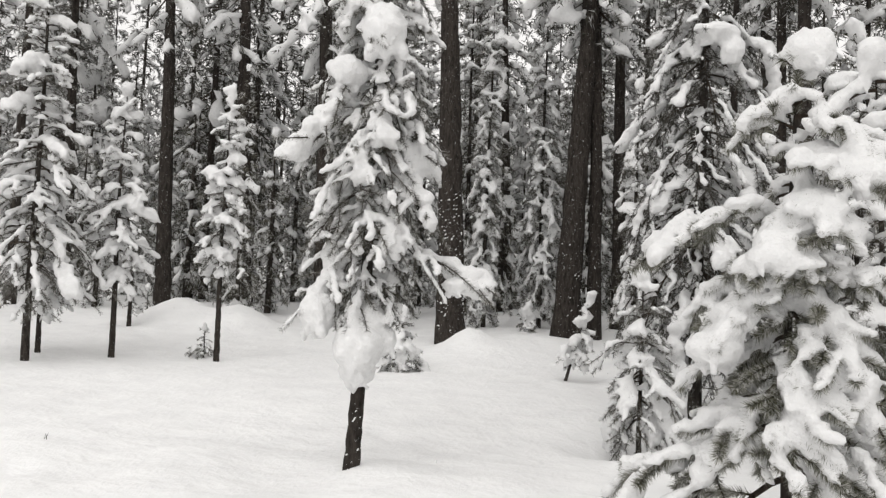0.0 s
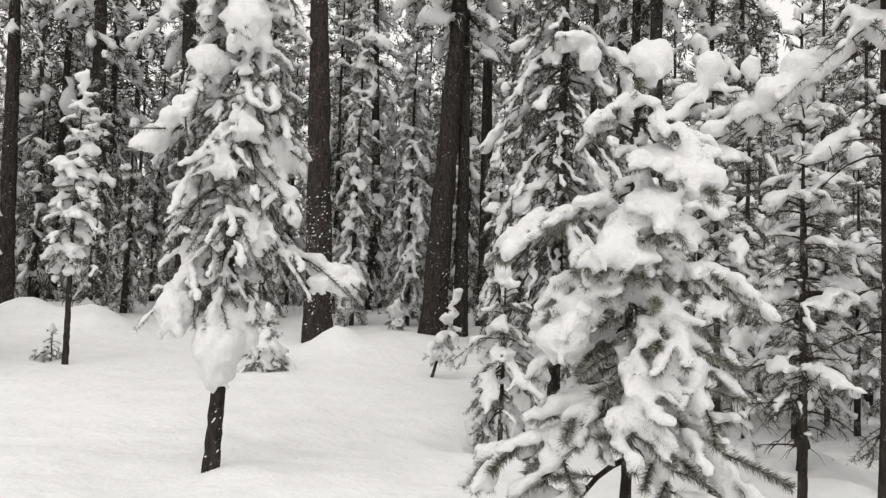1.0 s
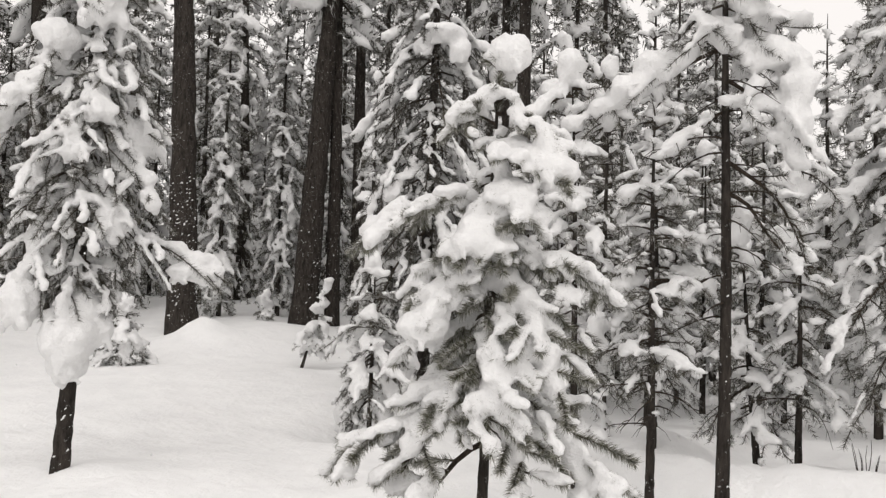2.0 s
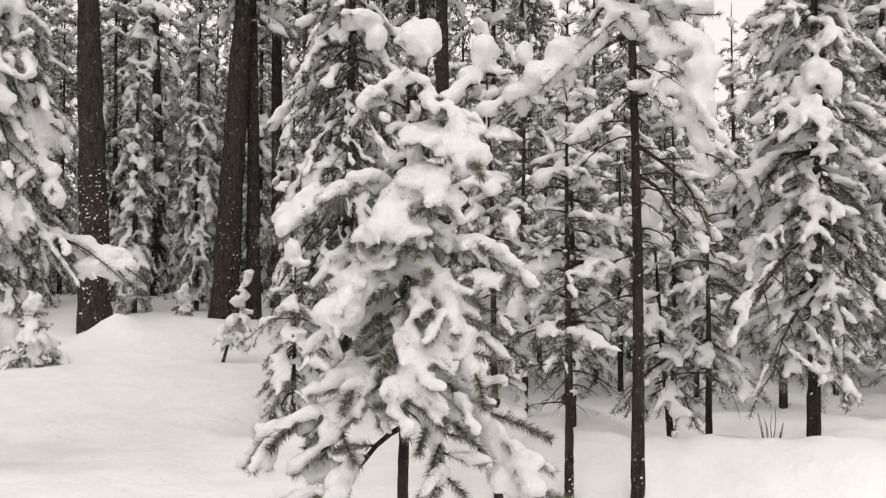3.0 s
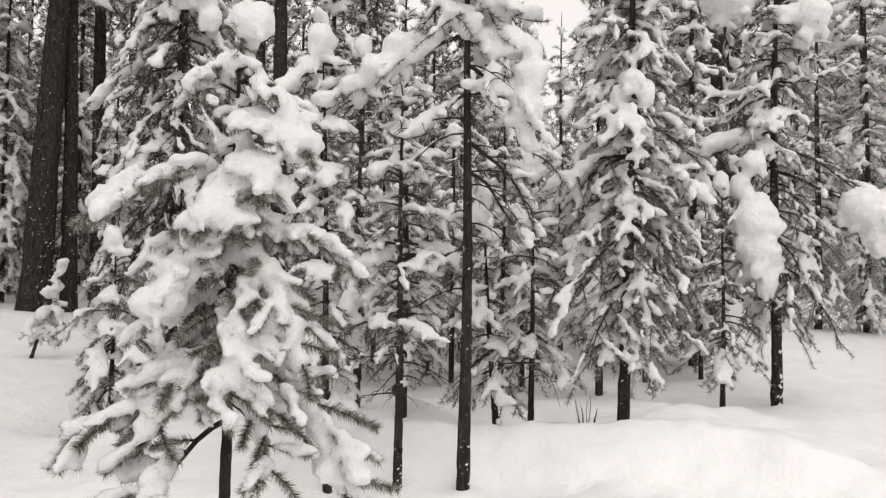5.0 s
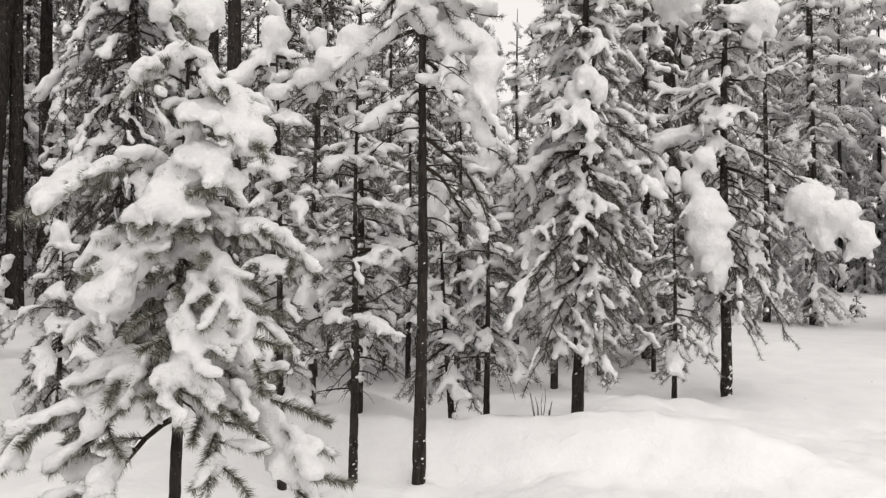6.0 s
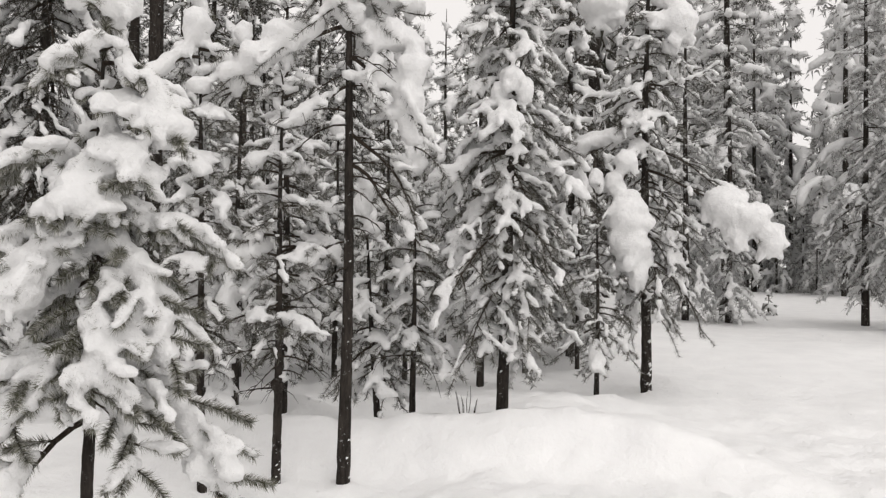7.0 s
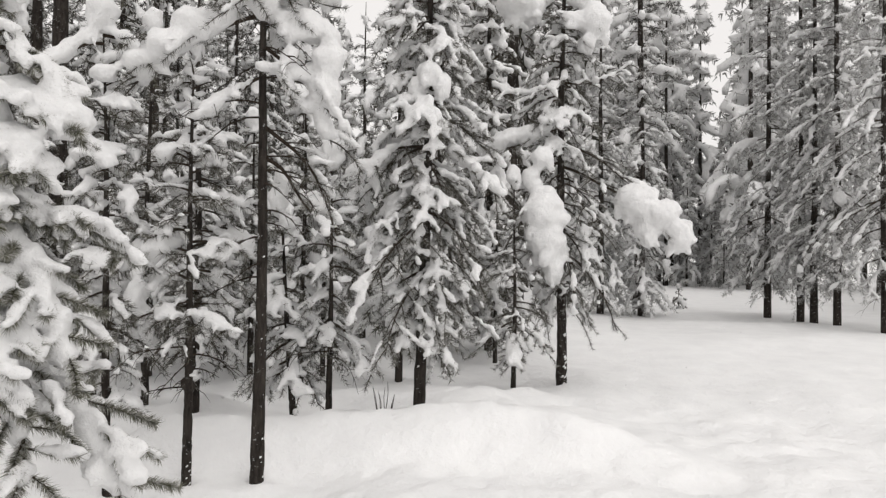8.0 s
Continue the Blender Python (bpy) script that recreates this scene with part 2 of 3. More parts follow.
def conifer(name, seed, height, radius, base, width, label, group="snow-laden trees", lean=(0, 0), whorl=0.22, per=5, rise=(0.7, -0.25), droop=0.45,
            snow=0.85, lump=0.15, lump_size=0.13, voxel=0.028, blade=0.05, blade_width=0.004, density=330, profile=0.8, belly=0.12, dead=0.3,
            twigs=7, cap=0.1, needles=None, stub=0.0, pad=0.037, twig_snow=0.36, arms=(), heaps=(), sight=0.0, single=True, hang=0.6, thin=0.48, taper=0.8, bare_wood=False):
    """A conifer: tapered trunk, drooping limbs with side twigs, needles, and snow lying and hanging on them.
    arms: limbs with a heavy load, as height, reach to the right and towards the viewer, height of the tip, sag, lump at start and at tip;
    heaps: great loads, as height, offset to the right and towards the viewer, half width, half height; sight: bearing of the tree."""
    rng = np.random.RandomState(seed)
    root = new(name)
    tagged(root, label, "tree", group)
    trunk, leaf, load, joined = Geo(), Geo(), Lumps(), Geo()
    limb_list = []
    zs = np.linspace(-0.35, height, 80 if single else 50 if radius > 0.14 and not bare_wood else 14)
    u = np.clip(zs / height, 0, 1)
    wob = rng.uniform(0, 6, 4)
    bow = 0.012 * min(height, 6)

    def axis(z):
        q = np.clip(np.asarray(z) / height, -0.1, 1)
        return np.stack([lean[0] * q + bow * np.sin(q * 5 + wob[0]) * q * (1.2 - q), lean[1] * q + bow * np.sin(q * 4 + wob[1]) * q * (1.2 - q), np.asarray(z, float)], -1)

    rad = radius * ((1 - u) ** taper * 0.9 + 0.06) * (1 + (0.18 if radius > 0.1 else 0.07) * np.exp(-np.clip(zs, 0, 9) / (3.0 * radius)))
    sides = 14 if radius > 0.14 and not bare_wood else 10 if single else 7
    tube(trunk, axis(zs), rad[:, None] * (1 + rng.uniform(-0.1, 0.1, (len(zs), sides))), sides)

    def grow(pts, ln, r1, a, tilt, dr, loads):
        """One limb with its twigs, needles and snow; loads: radius of the snow as a function of the way along, or None."""
        geo = Geo() if single else joined
        s = np.linspace(0, 1, len(pts))
        if ln > 0.3:
            pts = pts + (0.05 * ln * np.sin(s * rng.uniform(5, 9) + rng.uniform(0, 6)) * s)[:, None] * rng.normal(size=3)
        if single:
            tube(geo, pts, r1 * (1 - 0.8 * s), 5)
        else:
            step = 2 if voxel < 0.06 else 4
            tube(geo, pts[::step], r1 * (1 - 0.8 * s[::step]), 3)
        green = [pts[len(pts) * 3 // 8:]]
        if ln > 0.18:
            for k in range(twigs):
                st = 0.2 + 0.8 * (k + rng.uniform(0, 0.9)) / twigs
                o = on_path(pts, st)
                tl = (ln * rng.uniform(0.16, 0.38) + 0.05) * (1.25 - 0.6 * st)
                ang = a + (1 if k % 2 else -1) * rng.uniform(0.3, 1.3)
                m = np.linspace(0, 1, 5)
                fall, curl = rng.uniform(-0.1, 1.1) * hang, rng.uniform(-0.5, 0.5)
                tp = np.stack([o[0] + tl * (np.cos(ang) * m - np.sin(ang) * curl * m ** 2), o[1] + tl * (np.sin(ang) * m + np.cos(ang) * curl * m ** 2),
                               o[2] + tl * ((math.tan(tilt) * 0.5 - dr * st) * m - fall * m ** 2)], -1)
                if single:
                    tube(geo, tp, r1 * 0.45 * (1 - 0.75 * m), 3)
                green.append(tp)
                if rng.uniform() < twig_snow * snow:
                    z0 = pad * rng.uniform(0.55, 0.95)
                    start = rng.uniform(0.15, 0.5)
                    count = max(2, int((1.1 - start) * tl / (z0 * 0.85)))
                    for c in np.linspace(start, 1.05, count):
                        z1 = z0 * (0.6 + 0.55 * math.sin(2.2 * (c - start) / (1.05 - start) + 0.2)) * rng.uniform(0.75, 1.25)
                        p = on_path(tp, min(c, 1)) + rng.uniform(-0.3, 0.3, 3) * z1 + [0, 0, z1 * 0.45]
                        load.rows.append((*p, *(tp[-1] - tp[1]), z1, 0.75))
        if loads:
            c = rng.uniform(0.15, 0.35)
            while c < 1.0:
                z0 = loads(c) * rng.uniform(0.7, 1.2)
                if rng.uniform() < 0.88:
                    t = on_path(pts, min(1, c + 0.1)) - on_path(pts, max(0, c - 0.1))
                    side = rng.uniform(-0.35, 0.35, 3) * z0
                    blob(load, on_path(pts, c) + [0, 0, z0 * 0.62] + side, z0, t, rng, 0.8)
                c += max(0.05, z0 * 0.9 / max(ln, 0.05))
        for k, g in enumerate(green):
            needles_along(leaf, g, rng, density, blade, blade_width, 0.75 if k == 0 else 1.0, 1.0 if k == 0 else 0.55)
        if single:
            limb_list.append(geo)

    right = np.array([math.cos(sight), -math.sin(sight)])
    near = np.array([-math.sin(sight), -math.cos(sight)])
    for z0, dx, dy, z1, sag, ra, rb in arms:
        o = axis(z0)
        tip = np.array([*(axis(z1)[:2] + right * dx + near * dy), z1])
        mid = (o + tip) / 2 + np.array([0, 0, sag])
        s = np.linspace(0, 1, 9)[:, None]
        pts = o * (1 - s) ** 2 + mid * 2 * s * (1 - s) + tip * s ** 2
        ln = float(np.linalg.norm(np.diff(pts, axis=0), axis=1).sum())
        w = tip - o
        grow(pts, ln, 0.008 + 0.008 * ln, math.atan2(w[1], w[0]), 0.0, 0.3, lambda c, p=ra, q=rb: p + (q - p) * c ** (1.6 if p > 0 else 3))
    for z0, dx, dy, wide, tall in heaps:
        heap(load, [*(axis(z0)[:2] + right * dx + near * dy), z0], wide, tall, rng)
    h = base
    while h < height * 0.985:
        q = (h - base) / max(0.01, height - base)
        span = width * (1 - q) ** profile * min(1.0, 0.45 + q / max(0.01, belly) * 0.55)
        turn = rng.uniform(0, 6.3)
        for b in range(per):
            ln = max(0.07, span * rng.uniform(0.55, 1.2))
            if rng.uniform() < 0.15 and q < 0.8:
                ln *= 0.5
            a = turn + 6.283 * b / per + rng.uniform(-0.4, 0.4)
            tilt = rise[1] + (rise[0] - rise[1]) * q ** 1.3 + rng.uniform(-0.18, 0.18)
            dr = droop * rng.uniform(0.6, 1.4) * (1.15 - 0.7 * q)
            pts = limb_path(axis(h + rng.uniform(-0.45, 0.45) * whorl), (math.cos(a), math.sin(a)), ln, tilt, dr, rng.uniform(-0.15, 0.15))
            if rng.uniform() < snow:
                if rng.uniform() < lump:
                    loads = lambda c, g=lump_size * rng.uniform(0.7, 1.1) * min(1.0, 0.5 + ln): g * (0.45 + 0.6 * c)
                else:
                    loads = lambda c, g=pad * rng.uniform(0.75, 1.2) * min(1.5, 0.75 + ln * 0.6): g * (0.75 + 0.35 * c)
            else:
                loads = None
            grow(pts, ln, min(radius * 0.4, 0.006 + 0.011 * ln), a, tilt, dr, loads)
        h += whorl * rng.uniform(0.75, 1.25)
    # dead lower twigs
    z = max(0.45, stub)
    while dead > 0 and z < base:
        if rng.uniform() < dead:
            a, ln = rng.uniform(0, 6.3), rng.uniform(0.2, 0.75) * min(1.0, width + 0.3)
            s = np.linspace(0, 1, 6)
            pts = limb_path(axis(z), (math.cos(a), math.sin(a)), ln, 0.1, rng.uniform(0.1, 0.9), rng.uniform(-0.6, 0.6), 6)
            geo = Geo() if single else joined
            tube(geo, pts, 0.007 * (1 - 0.8 * s), 4)
            for k in range(3):
                o = on_path(pts, rng.uniform(0.4, 0.9))
                an = a + rng.uniform(-1, 1)
                tube(geo, limb_path(o, (math.cos(an), math.sin(an)), ln * 0.35, 0.0, 0.6, 0.1, 4), [0.0035, 0.003, 0.002, 0.001], 3)
            if single:
                limb_list.append(geo)
            if rng.uniform() < 0.4 * snow:
                blob(load, on_path(pts, 0.7) + [0, 0, 0.02], 0.03, pts[-1] - pts[0], rng, 0.7)
        z += 0.1 / max(1.0, dead)
    if cap and snow > 0:
        top = axis(height)
        for k in range(4):
            blob(load, top + rng.uniform(-0.35, 0.35, 3) * cap + [0, 0, -0.4 * cap * k], cap * rng.uniform(0.6, 0.95), rng.normal(size=3), rng, 1.0)
        needles_along(leaf, axis(np.linspace(height - 0.3, height, 4)), rng, density, blade, blade_width, 0.9)
    part("trunk", trunk.mesh("trunk", BARK), root, "dark rough bark dusted with snow")
    for geo in limb_list:
        part("limb", geo.mesh("limb", TWIG), root)
    if joined.v and not bare_wood:
        tagged(part("branchwork", joined.mesh("branchwork", TWIG), root), kind="stuff")
    if leaf.v:
        tagged(part("needles", leaf.mesh("needles", needles or NEEDLES, False), root, "frosted grey-green needles"), kind="stuff")
    if load.rows:
        tagged(part("snow_load", fused(load, "snow_load", SNOW_LOAD, voxel, min(0.02, voxel * 0.55), seed, thin), root, "thick white clumps of fresh snow"), kind="stuff")
    return root


def plant(tree, x, y, sink=0.0, turn=0.0, size=1.0):
    tree.matrix_basis = Matrix.Translation((x, y, ground_z(x, y) - sink)) @ Matrix.Rotation(turn, 4, "Z") @ Matrix.Scale(size, 4)
    return tree


# ---------------------------------------------------------------- ground
def smooth(u):
    u = min(1.0, max(0.0, u))
    return u * u * (3 - 2 * u)


# drifts and hollows: x, y, height, spread
MOUNDS = [(0.22, 14.75, 0.42, 0.38), (0.45, 14.4, 0.22, 1.0), (-5.88, 16.7, 0.52, 0.75), (-4.51, 16.6, 0.42, 0.6), (1.7, 15.7, 0.2, 1.0),
          (-1.15, 6.45, -0.12, 0.5), (-0.2, 6.0, 0.05, 0.6), (1.75, 8.5, -0.26, 0.6), (2.0, 7.6, 0.06, 0.5), (2.9, 4.75, -0.08, 0.55), (4.9, 5.3, -0.2, 0.6), (7.6, 5.4, -0.1, 0.8), (-5.0, 9.0, 0.09, 2.2),
          (-1.5, 10.0, 0.1, 1.6), (1.0, 11.5, 0.1, 2.0), (3.2, 3.0, 0.06, 0.6), (5.9, 4.6, 0.06, 0.7),
          (3.0, 4.3, 0.11, 0.5), (4.45, 4.0, -0.05, 0.6), (4.02, 5.85, 0.2, 0.4), (-0.79, 6.56, 0.08, 0.45)]


def ground_z(x, y):
    """Height of the snow cover: a gentle rise into the wood, a bank on the right and soft drifts."""
    d, az = math.hypot(x, y), math.degrees(math.atan2(x, y))
    behind = (1 - smooth((az - 105) / 50)) * smooth((az + 165) / 50)
    z = 0.45 * smooth((d - 9) / 9) * (1 - 0.45 * smooth((az - 45) / 20) * behind) + 0.25 * smooth((d - 18) / 30)
    z += 0.5 * smooth((d - 14) / 9) * (1 - smooth((az - 8) / 25)) * behind
    window = smooth((az - 24) / 8) * (1 - smooth((az - 52) / 18))
    z += 0.24 * smooth((d - 5.2) / 0.7) * (1 - 0.55 * smooth((d - 6.0) / 0.5)) * window * (1 - smooth((d - 8) / 5)) + 0.13 * window * math.exp(-((d - 5.85) / 0.28) ** 2)
    z += 0.10 * smooth((az - 36) / 12) * behind * smooth((d - 1.5) / 3) * (1 - smooth((d - 5.5) / 2.5))
    for mx, my, h, s in MOUNDS:
        q = ((x - mx) ** 2 + (y - my) ** 2) / (s * s)
        if q < 9:
            z += h * math.exp(-q)
    return z


def snow_ground():
    rings = [0.0, 0.35]
    while rings[-1] < 390:
        rings.append(rings[-1] * (1.012 if 3.2 < rings[-1] < 8.5 else 1.036))
    sectors = 420
    verts, faces = [(0, 0, ground_z(0.01, 0.01))], []
    for r in rings[1:]:
        for k in range(sectors):
            a = 2 * math.pi * k / sectors
            x, y = r * math.sin(a), r * math.cos(a)
            fade = min(1.0, r / 2)
            z = ground_z(x, y)
            bank = smooth((math.degrees(math.atan2(x, y)) - 24) / 8) * smooth((r - 4.2) / 1.0) * (1 - smooth((r - 9) / 4))
            z += bank * (0.06 * noise.noise((x * 1.7, y * 1.7, 2.2)) + 0.05 * noise.noise((x * 5.5, y * 5.5, 5.2)) + 0.02 * noise.noise((x * 11, y * 11, 6.2)))
            old_tracks = smooth((r - 4.0) / 1.0) * (1 - smooth((r - 7.5) / 2.0)) * smooth((y - 3.0) / 1.5) * (1 - smooth((x + 0.6) / 1.2))
            z -= 0.05 * old_tracks * max(0.0, noise.noise((x * 2.6, y * 3.4, 9.2)) - 0.05)
            z += 0.09 * fade * noise.noise((x * 0.45, y * 0.45, 3.1)) + 0.03 * fade * noise.noise((x * 1.3, y * 1.3, 7.7)) + 0.018 * noise.noise((x * 3.4, y * 3.4, 1.3)) + 0.004 * noise.noise((x * 11, y * 11, 4.3))
            verts.append((x, y, z))
    for k in range(sectors):
        faces.append((0, 1 + (k + 1) % sectors, 1 + k))
    for i in range(len(rings) - 2):
        for k in range(sectors):
            j = (k + 1) % sectors
            p, q = 1 + i * sectors, 1 + (i + 1) * sectors
            faces.append((p + k, p + j, q + j, q + k))
    me = bpy.data.meshes.new("ground")
    me.from_pydata(verts, [], faces)
    me.materials.append(SNOW_GROUND)
    me.shade_smooth()
    tagged(new("ground", me), "deep untouched white snow with soft drifts", "ground", kind="structure")


snow_ground()


def grow_at(x, y, *args, **kw):
    return plant(conifer(*args, sight=math.atan2(x, y), **kw), x, y)


# ---------------------------------------------------------------- young trees near the camera
bare_stem = grow_at(-0.79, 6.56, "young_pine", 11, 5.2, 0.066, 1.55, 0.62, "young pine heavily loaded with snow, bare lower trunk", lean=(0.14, 0.1), belly=0.25, droop=0.9, profile=0.45,
        dead=0, whorl=0.19, per=6, voxel=0.019, lump=0.2, lump_size=0.1, twig_snow=0.6, twigs=10, density=500, snow=0.78, hang=0.9, pad=0.036,
        heaps=[(3.5, 0.03, 0.3, 0.19, 0.22), (3.62, 0.02, 0.28, 0.15, 0.14), (3.2, -0.24, 0.2, 0.15, 0.13), (0.98, -0.03, 0.2, 0.21, 0.24), (0.8, -0.02, 0.14, 0.13, 0.15), (1.2, 0.02, 0.1, 0.16, 0.16), (1.05, 0.17, 0.1, 0.11, 0.14),
               (1.25, -0.36, 0.15, 0.15, 0.2), (1.5, 0.78, 0.1, 0.18, 0.09), (1.46, 0.93, 0.12, 0.11, 0.08)],
        arms=[(3.3, -0.62, 0.15, 2.4, 0.3, 0.10, 0.11), (3.2, 0.5, 0.1, 2.35, 0.35, 0.07, 0.09), (2.7, -0.42, 0.2, 1.75, 0.3, 0.05, 0.07), (2.2, -0.42, 0.15, 1.3, 0.2, 0.06, 0.1),
              (1.85, 1.0, 0.1, 1.5, 0.12, 0.05, 0.08), (3.95, -0.3, 0.1, 3.55, 0.25, 0.08, 0.09), (2.7, 0.45, 0.2, 1.9, 0.2, 0.08, 0.09), (2.85, -0.1, 0.4, 2.2, 0.25, 0.06, 0.09), (3.75, 0.42, 0.1, 3.5, 0.15, 0.07, 0.08),
              (2.3, 0.2, 0.35, 1.75, 0.15, 0.06, 0.08), (4.0, 0.6, 0.1, 3.95, 0.2, 0.06, 0.08)])
grow_at(1.19, 3.07, "young_pine", 12, 2.45, 0.028, 1.0, 0.36, "small green pine with long sausage-shaped clumps of snow", lean=(0.05, -0.02), voxel=0.014, lump=0.0, pad=0.034,
        blade=0.04, blade_width=0.003, density=2500, droop=0.7, twigs=13, whorl=0.21, per=5, cap=0.05, snow=0.85, twig_snow=0.74,
        heaps=[(2.22, -0.04, 0.03, 0.035, 0.06), (2.38, 0.04, 0.0, 0.085, 0.07), (2.43, 0.07, 0.0, 0.055, 0.05), (1.9, 0.24, 0.16, 0.1, 0.065), (1.62, -0.06, 0.24, 0.095, 0.06), (1.3, -0.24, 0.16, 0.1, 0.08)], needles=NEEDLES_GREEN,
        arms=[(2.2, -0.15, 0.08, 2.07, 0.07, 0.035, 0.045), (2.15, 0.22, 0.08, 2.03, 0.08, 0.035, 0.04), (1.98, 0.22, 0.15, 1.88, 0.08, 0.05, 0.075), (1.85, 0.12, 0.2, 1.7, 0.1, 0.05, 0.065),
              (1.82, -0.42, 0.05, 1.62, 0.13, 0.04, 0.05), (1.68, -0.06, 0.24, 1.58, 0.08, 0.06, 0.075), (1.58, -0.26, 0.15, 1.24, 0.12, 0.06, 0.085), (1.52, 0.26, 0.15, 1.05, 0.16, 0.06, 0.065),
              (1.3, 0.02, 0.3, 0.92, 0.14, 0.05, 0.075), (1.2, -0.3, 0.12, 0.74, 0.12, 0.045, 0.055), (1.05, -0.54, 0.05, 0.78, 0.03, 0.035, 0.035), (1.15, 0.5, 0.12, 0.6, 0.06, 0.05, 0.055),
              (1.62, 0.42, 0.05, 1.45, 0.1, 0.035, 0.04), (1.1, 0.16, 0.25, 0.66, 0.1, 0.045, 0.05), (0.85, -0.42, 0.25, 0.52, 0.04, 0.0, 0.05)])
grow_at(1.89, 8.2, "young_pine", 13, 1.95, 0.03, 0.45, 0.66, "small pine sapling under snow", whorl=0.17, per=6, droop=0.8, density=420, twig_snow=0.6)
grow_at(1.72, 12.3, "young_pine", 14, 1.3, 0.025, 0.25, 0.3, "bent sapling arched over by snow", whorl=0.13, per=6, lean=(0.36, 0), lump_size=0.12, lump=0.4, snow=0.9, twig_snow=0.7, cap=0.08)
grow_at(2.8, 9.37, "spruce", 15, 8.6, 0.085, 1.0, 1.12, "dark spruce with snow on its limb tips", needles=NEEDLES_DARK, snow=0.62, twig_snow=0.36, droop=1.0, lump=0.08, whorl=0.24, per=6, blade=0.06, profile=0.6,
        blade_width=0.007, density=240, twigs=9, hang=0.9, pad=0.045, heaps=[(4.45, 0.15, 0.5, 0.22, 0.14), (4.25, 0.3, 0.5, 0.14, 0.16)], arms=[(4.7, 0.85, 0.2, 3.9, 0.25, 0.07, 0.1), (4.9, -0.6, 0.1, 4.3, 0.2, 0.07, 0.09), (4.1, -0.9, 0.1, 3.2, 0.3, 0.06, 0.08)])
capped_stem = grow_at(3.16, 4.17, "young_pine", 16, 4.4, 0.045, 2.95, 0.4, "slim pine with bare trunk and a heavy snow cap", dead=1.2, stub=1.25, whorl=0.24, per=5, pad=0.05, twig_snow=0.7,
        heaps=[(2.92, -0.28, -0.06, 0.11, 0.08), (2.8, -0.42, 0.05, 0.14, 0.11), (2.66, -0.58, 0.06, 0.13, 0.1), (2.56, -0.74, 0.04, 0.1, 0.07), (2.46, -0.93, 0.05, 0.1, 0.06),
               (3.0, 0.2, -0.1, 0.1, 0.1), (2.84, 0.3, 0.05, 0.12, 0.1), (2.62, 0.4, 0.06, 0.11, 0.12), (2.42, 0.43, 0.05, 0.07, 0.1)],
        arms=[(2.9, -0.8, 0.0, 2.35, 0.16, 0.05, 0.11), (3.0, -0.5, 0.05, 2.65, 0.08, 0.04, 0.09), (2.5, -0.28, 0.1, 2.2, 0.1, 0.02, 0.06), (2.95, 0.4, 0.0, 2.65, 0.1, 0.04, 0.09), (2.7, 0.48, 0.05, 2.1, 0.18, 0.03, 0.08),
              (2.55, 0.2, 0.12, 2.35, 0.06, 0.02, 0.06), (3.2, 0.45, 0.0, 2.95, 0.1, 0.04, 0.08), (2.2, 0.5, 0.1, 1.5, 0.2, 0.0, 0.03), (2.0, 0.45, 0.1, 1.4, 0.2, 0.0, 0.03)])
knotty = grow_at(2.84, 4.45, "young_pine", 17, 2.75, 0.032, 0.95, 0.48, "slim pine with sparse twigs and snow clumps", whorl=0.2, per=6, snow=0.75, twig_snow=0.6, lump=0.05, dead=2.0, stub=0.55, rise=(0.7, 0.15), cap=0.05)
capped = grow_at(2.48, 4.72, "young_pine", 18, 3.0, 0.03, 0.75, 0.45, "slim pine with a rounded snow cap", whorl=0.24, per=5, lean=(-0.08, 0.04), cap=0.1, dead=2.0, stub=0.6, snow=0.8, twig_snow=0.6, lump=0.05,
        arms=[(2.75, -0.35, 0.1, 2.45, 0.15, 0.05, 0.07), (2.8, 0.3, 0.1, 2.55, 0.12, 0.045, 0.055), (2.4, 0.12, 0.2, 2.3, 0.06, 0.05, 0.065), (2.1, 0.0, 0.25, 1.95, 0.1, 0.045, 0.06)])
grow_at(3.67, 5.73, "young_pine", 19, 4.0, 0.04, 0.6, 0.55, "slender pine crowded among its neighbours", whorl=0.2, per=6, snow=0.8, twig_snow=0.65, lump=0.05, dead=2.0)
grow_at(4.04, 4.92, "young_pine", 20, 1.9, 0.03, 0.4, 0.5, "thin pine sapling with snowy twigs", whorl=0.18, lean=(-0.1, 0.1), snow=0.8, twig_snow=0.65, lump=0.05, dead=2.0)
grow_at(4.17, 4.67, "young_pine", 21, 2.1, 0.027, 0.6, 0.5, "thin pine sapling with snowy twigs", whorl=0.18, twig_snow=0.65, lump=0.15, lump_size=0.1, dead=2.0)
layered = grow_at(4.64, 4.17, "spruce", 22, 4.9, 0.05, 0.85, 0.72, "spruce with layered drooping limbs carrying snow", lean=(0.06, -0.06), droop=0.65, whorl=0.19, per=6, twigs=11, voxel=0.018, thin=0.6, twig_snow=0.6, snow=0.8, density=400, hang=0.9, lump=0.06, lump_size=0.1, pad=0.035, profile=0.65,
        heaps=[(2.6, 0.0, 0.26, 0.11, 0.09), (2.52, 0.1, 0.24, 0.07, 0.12), (2.5, -0.1, 0.24, 0.06, 0.1)],
        arms=[ (2.1, -0.55, 0.2, 1.85, 0.12, 0.05, 0.06), (2.1, 0.5, 0.25, 1.7, 0.18, 0.06, 0.06)])
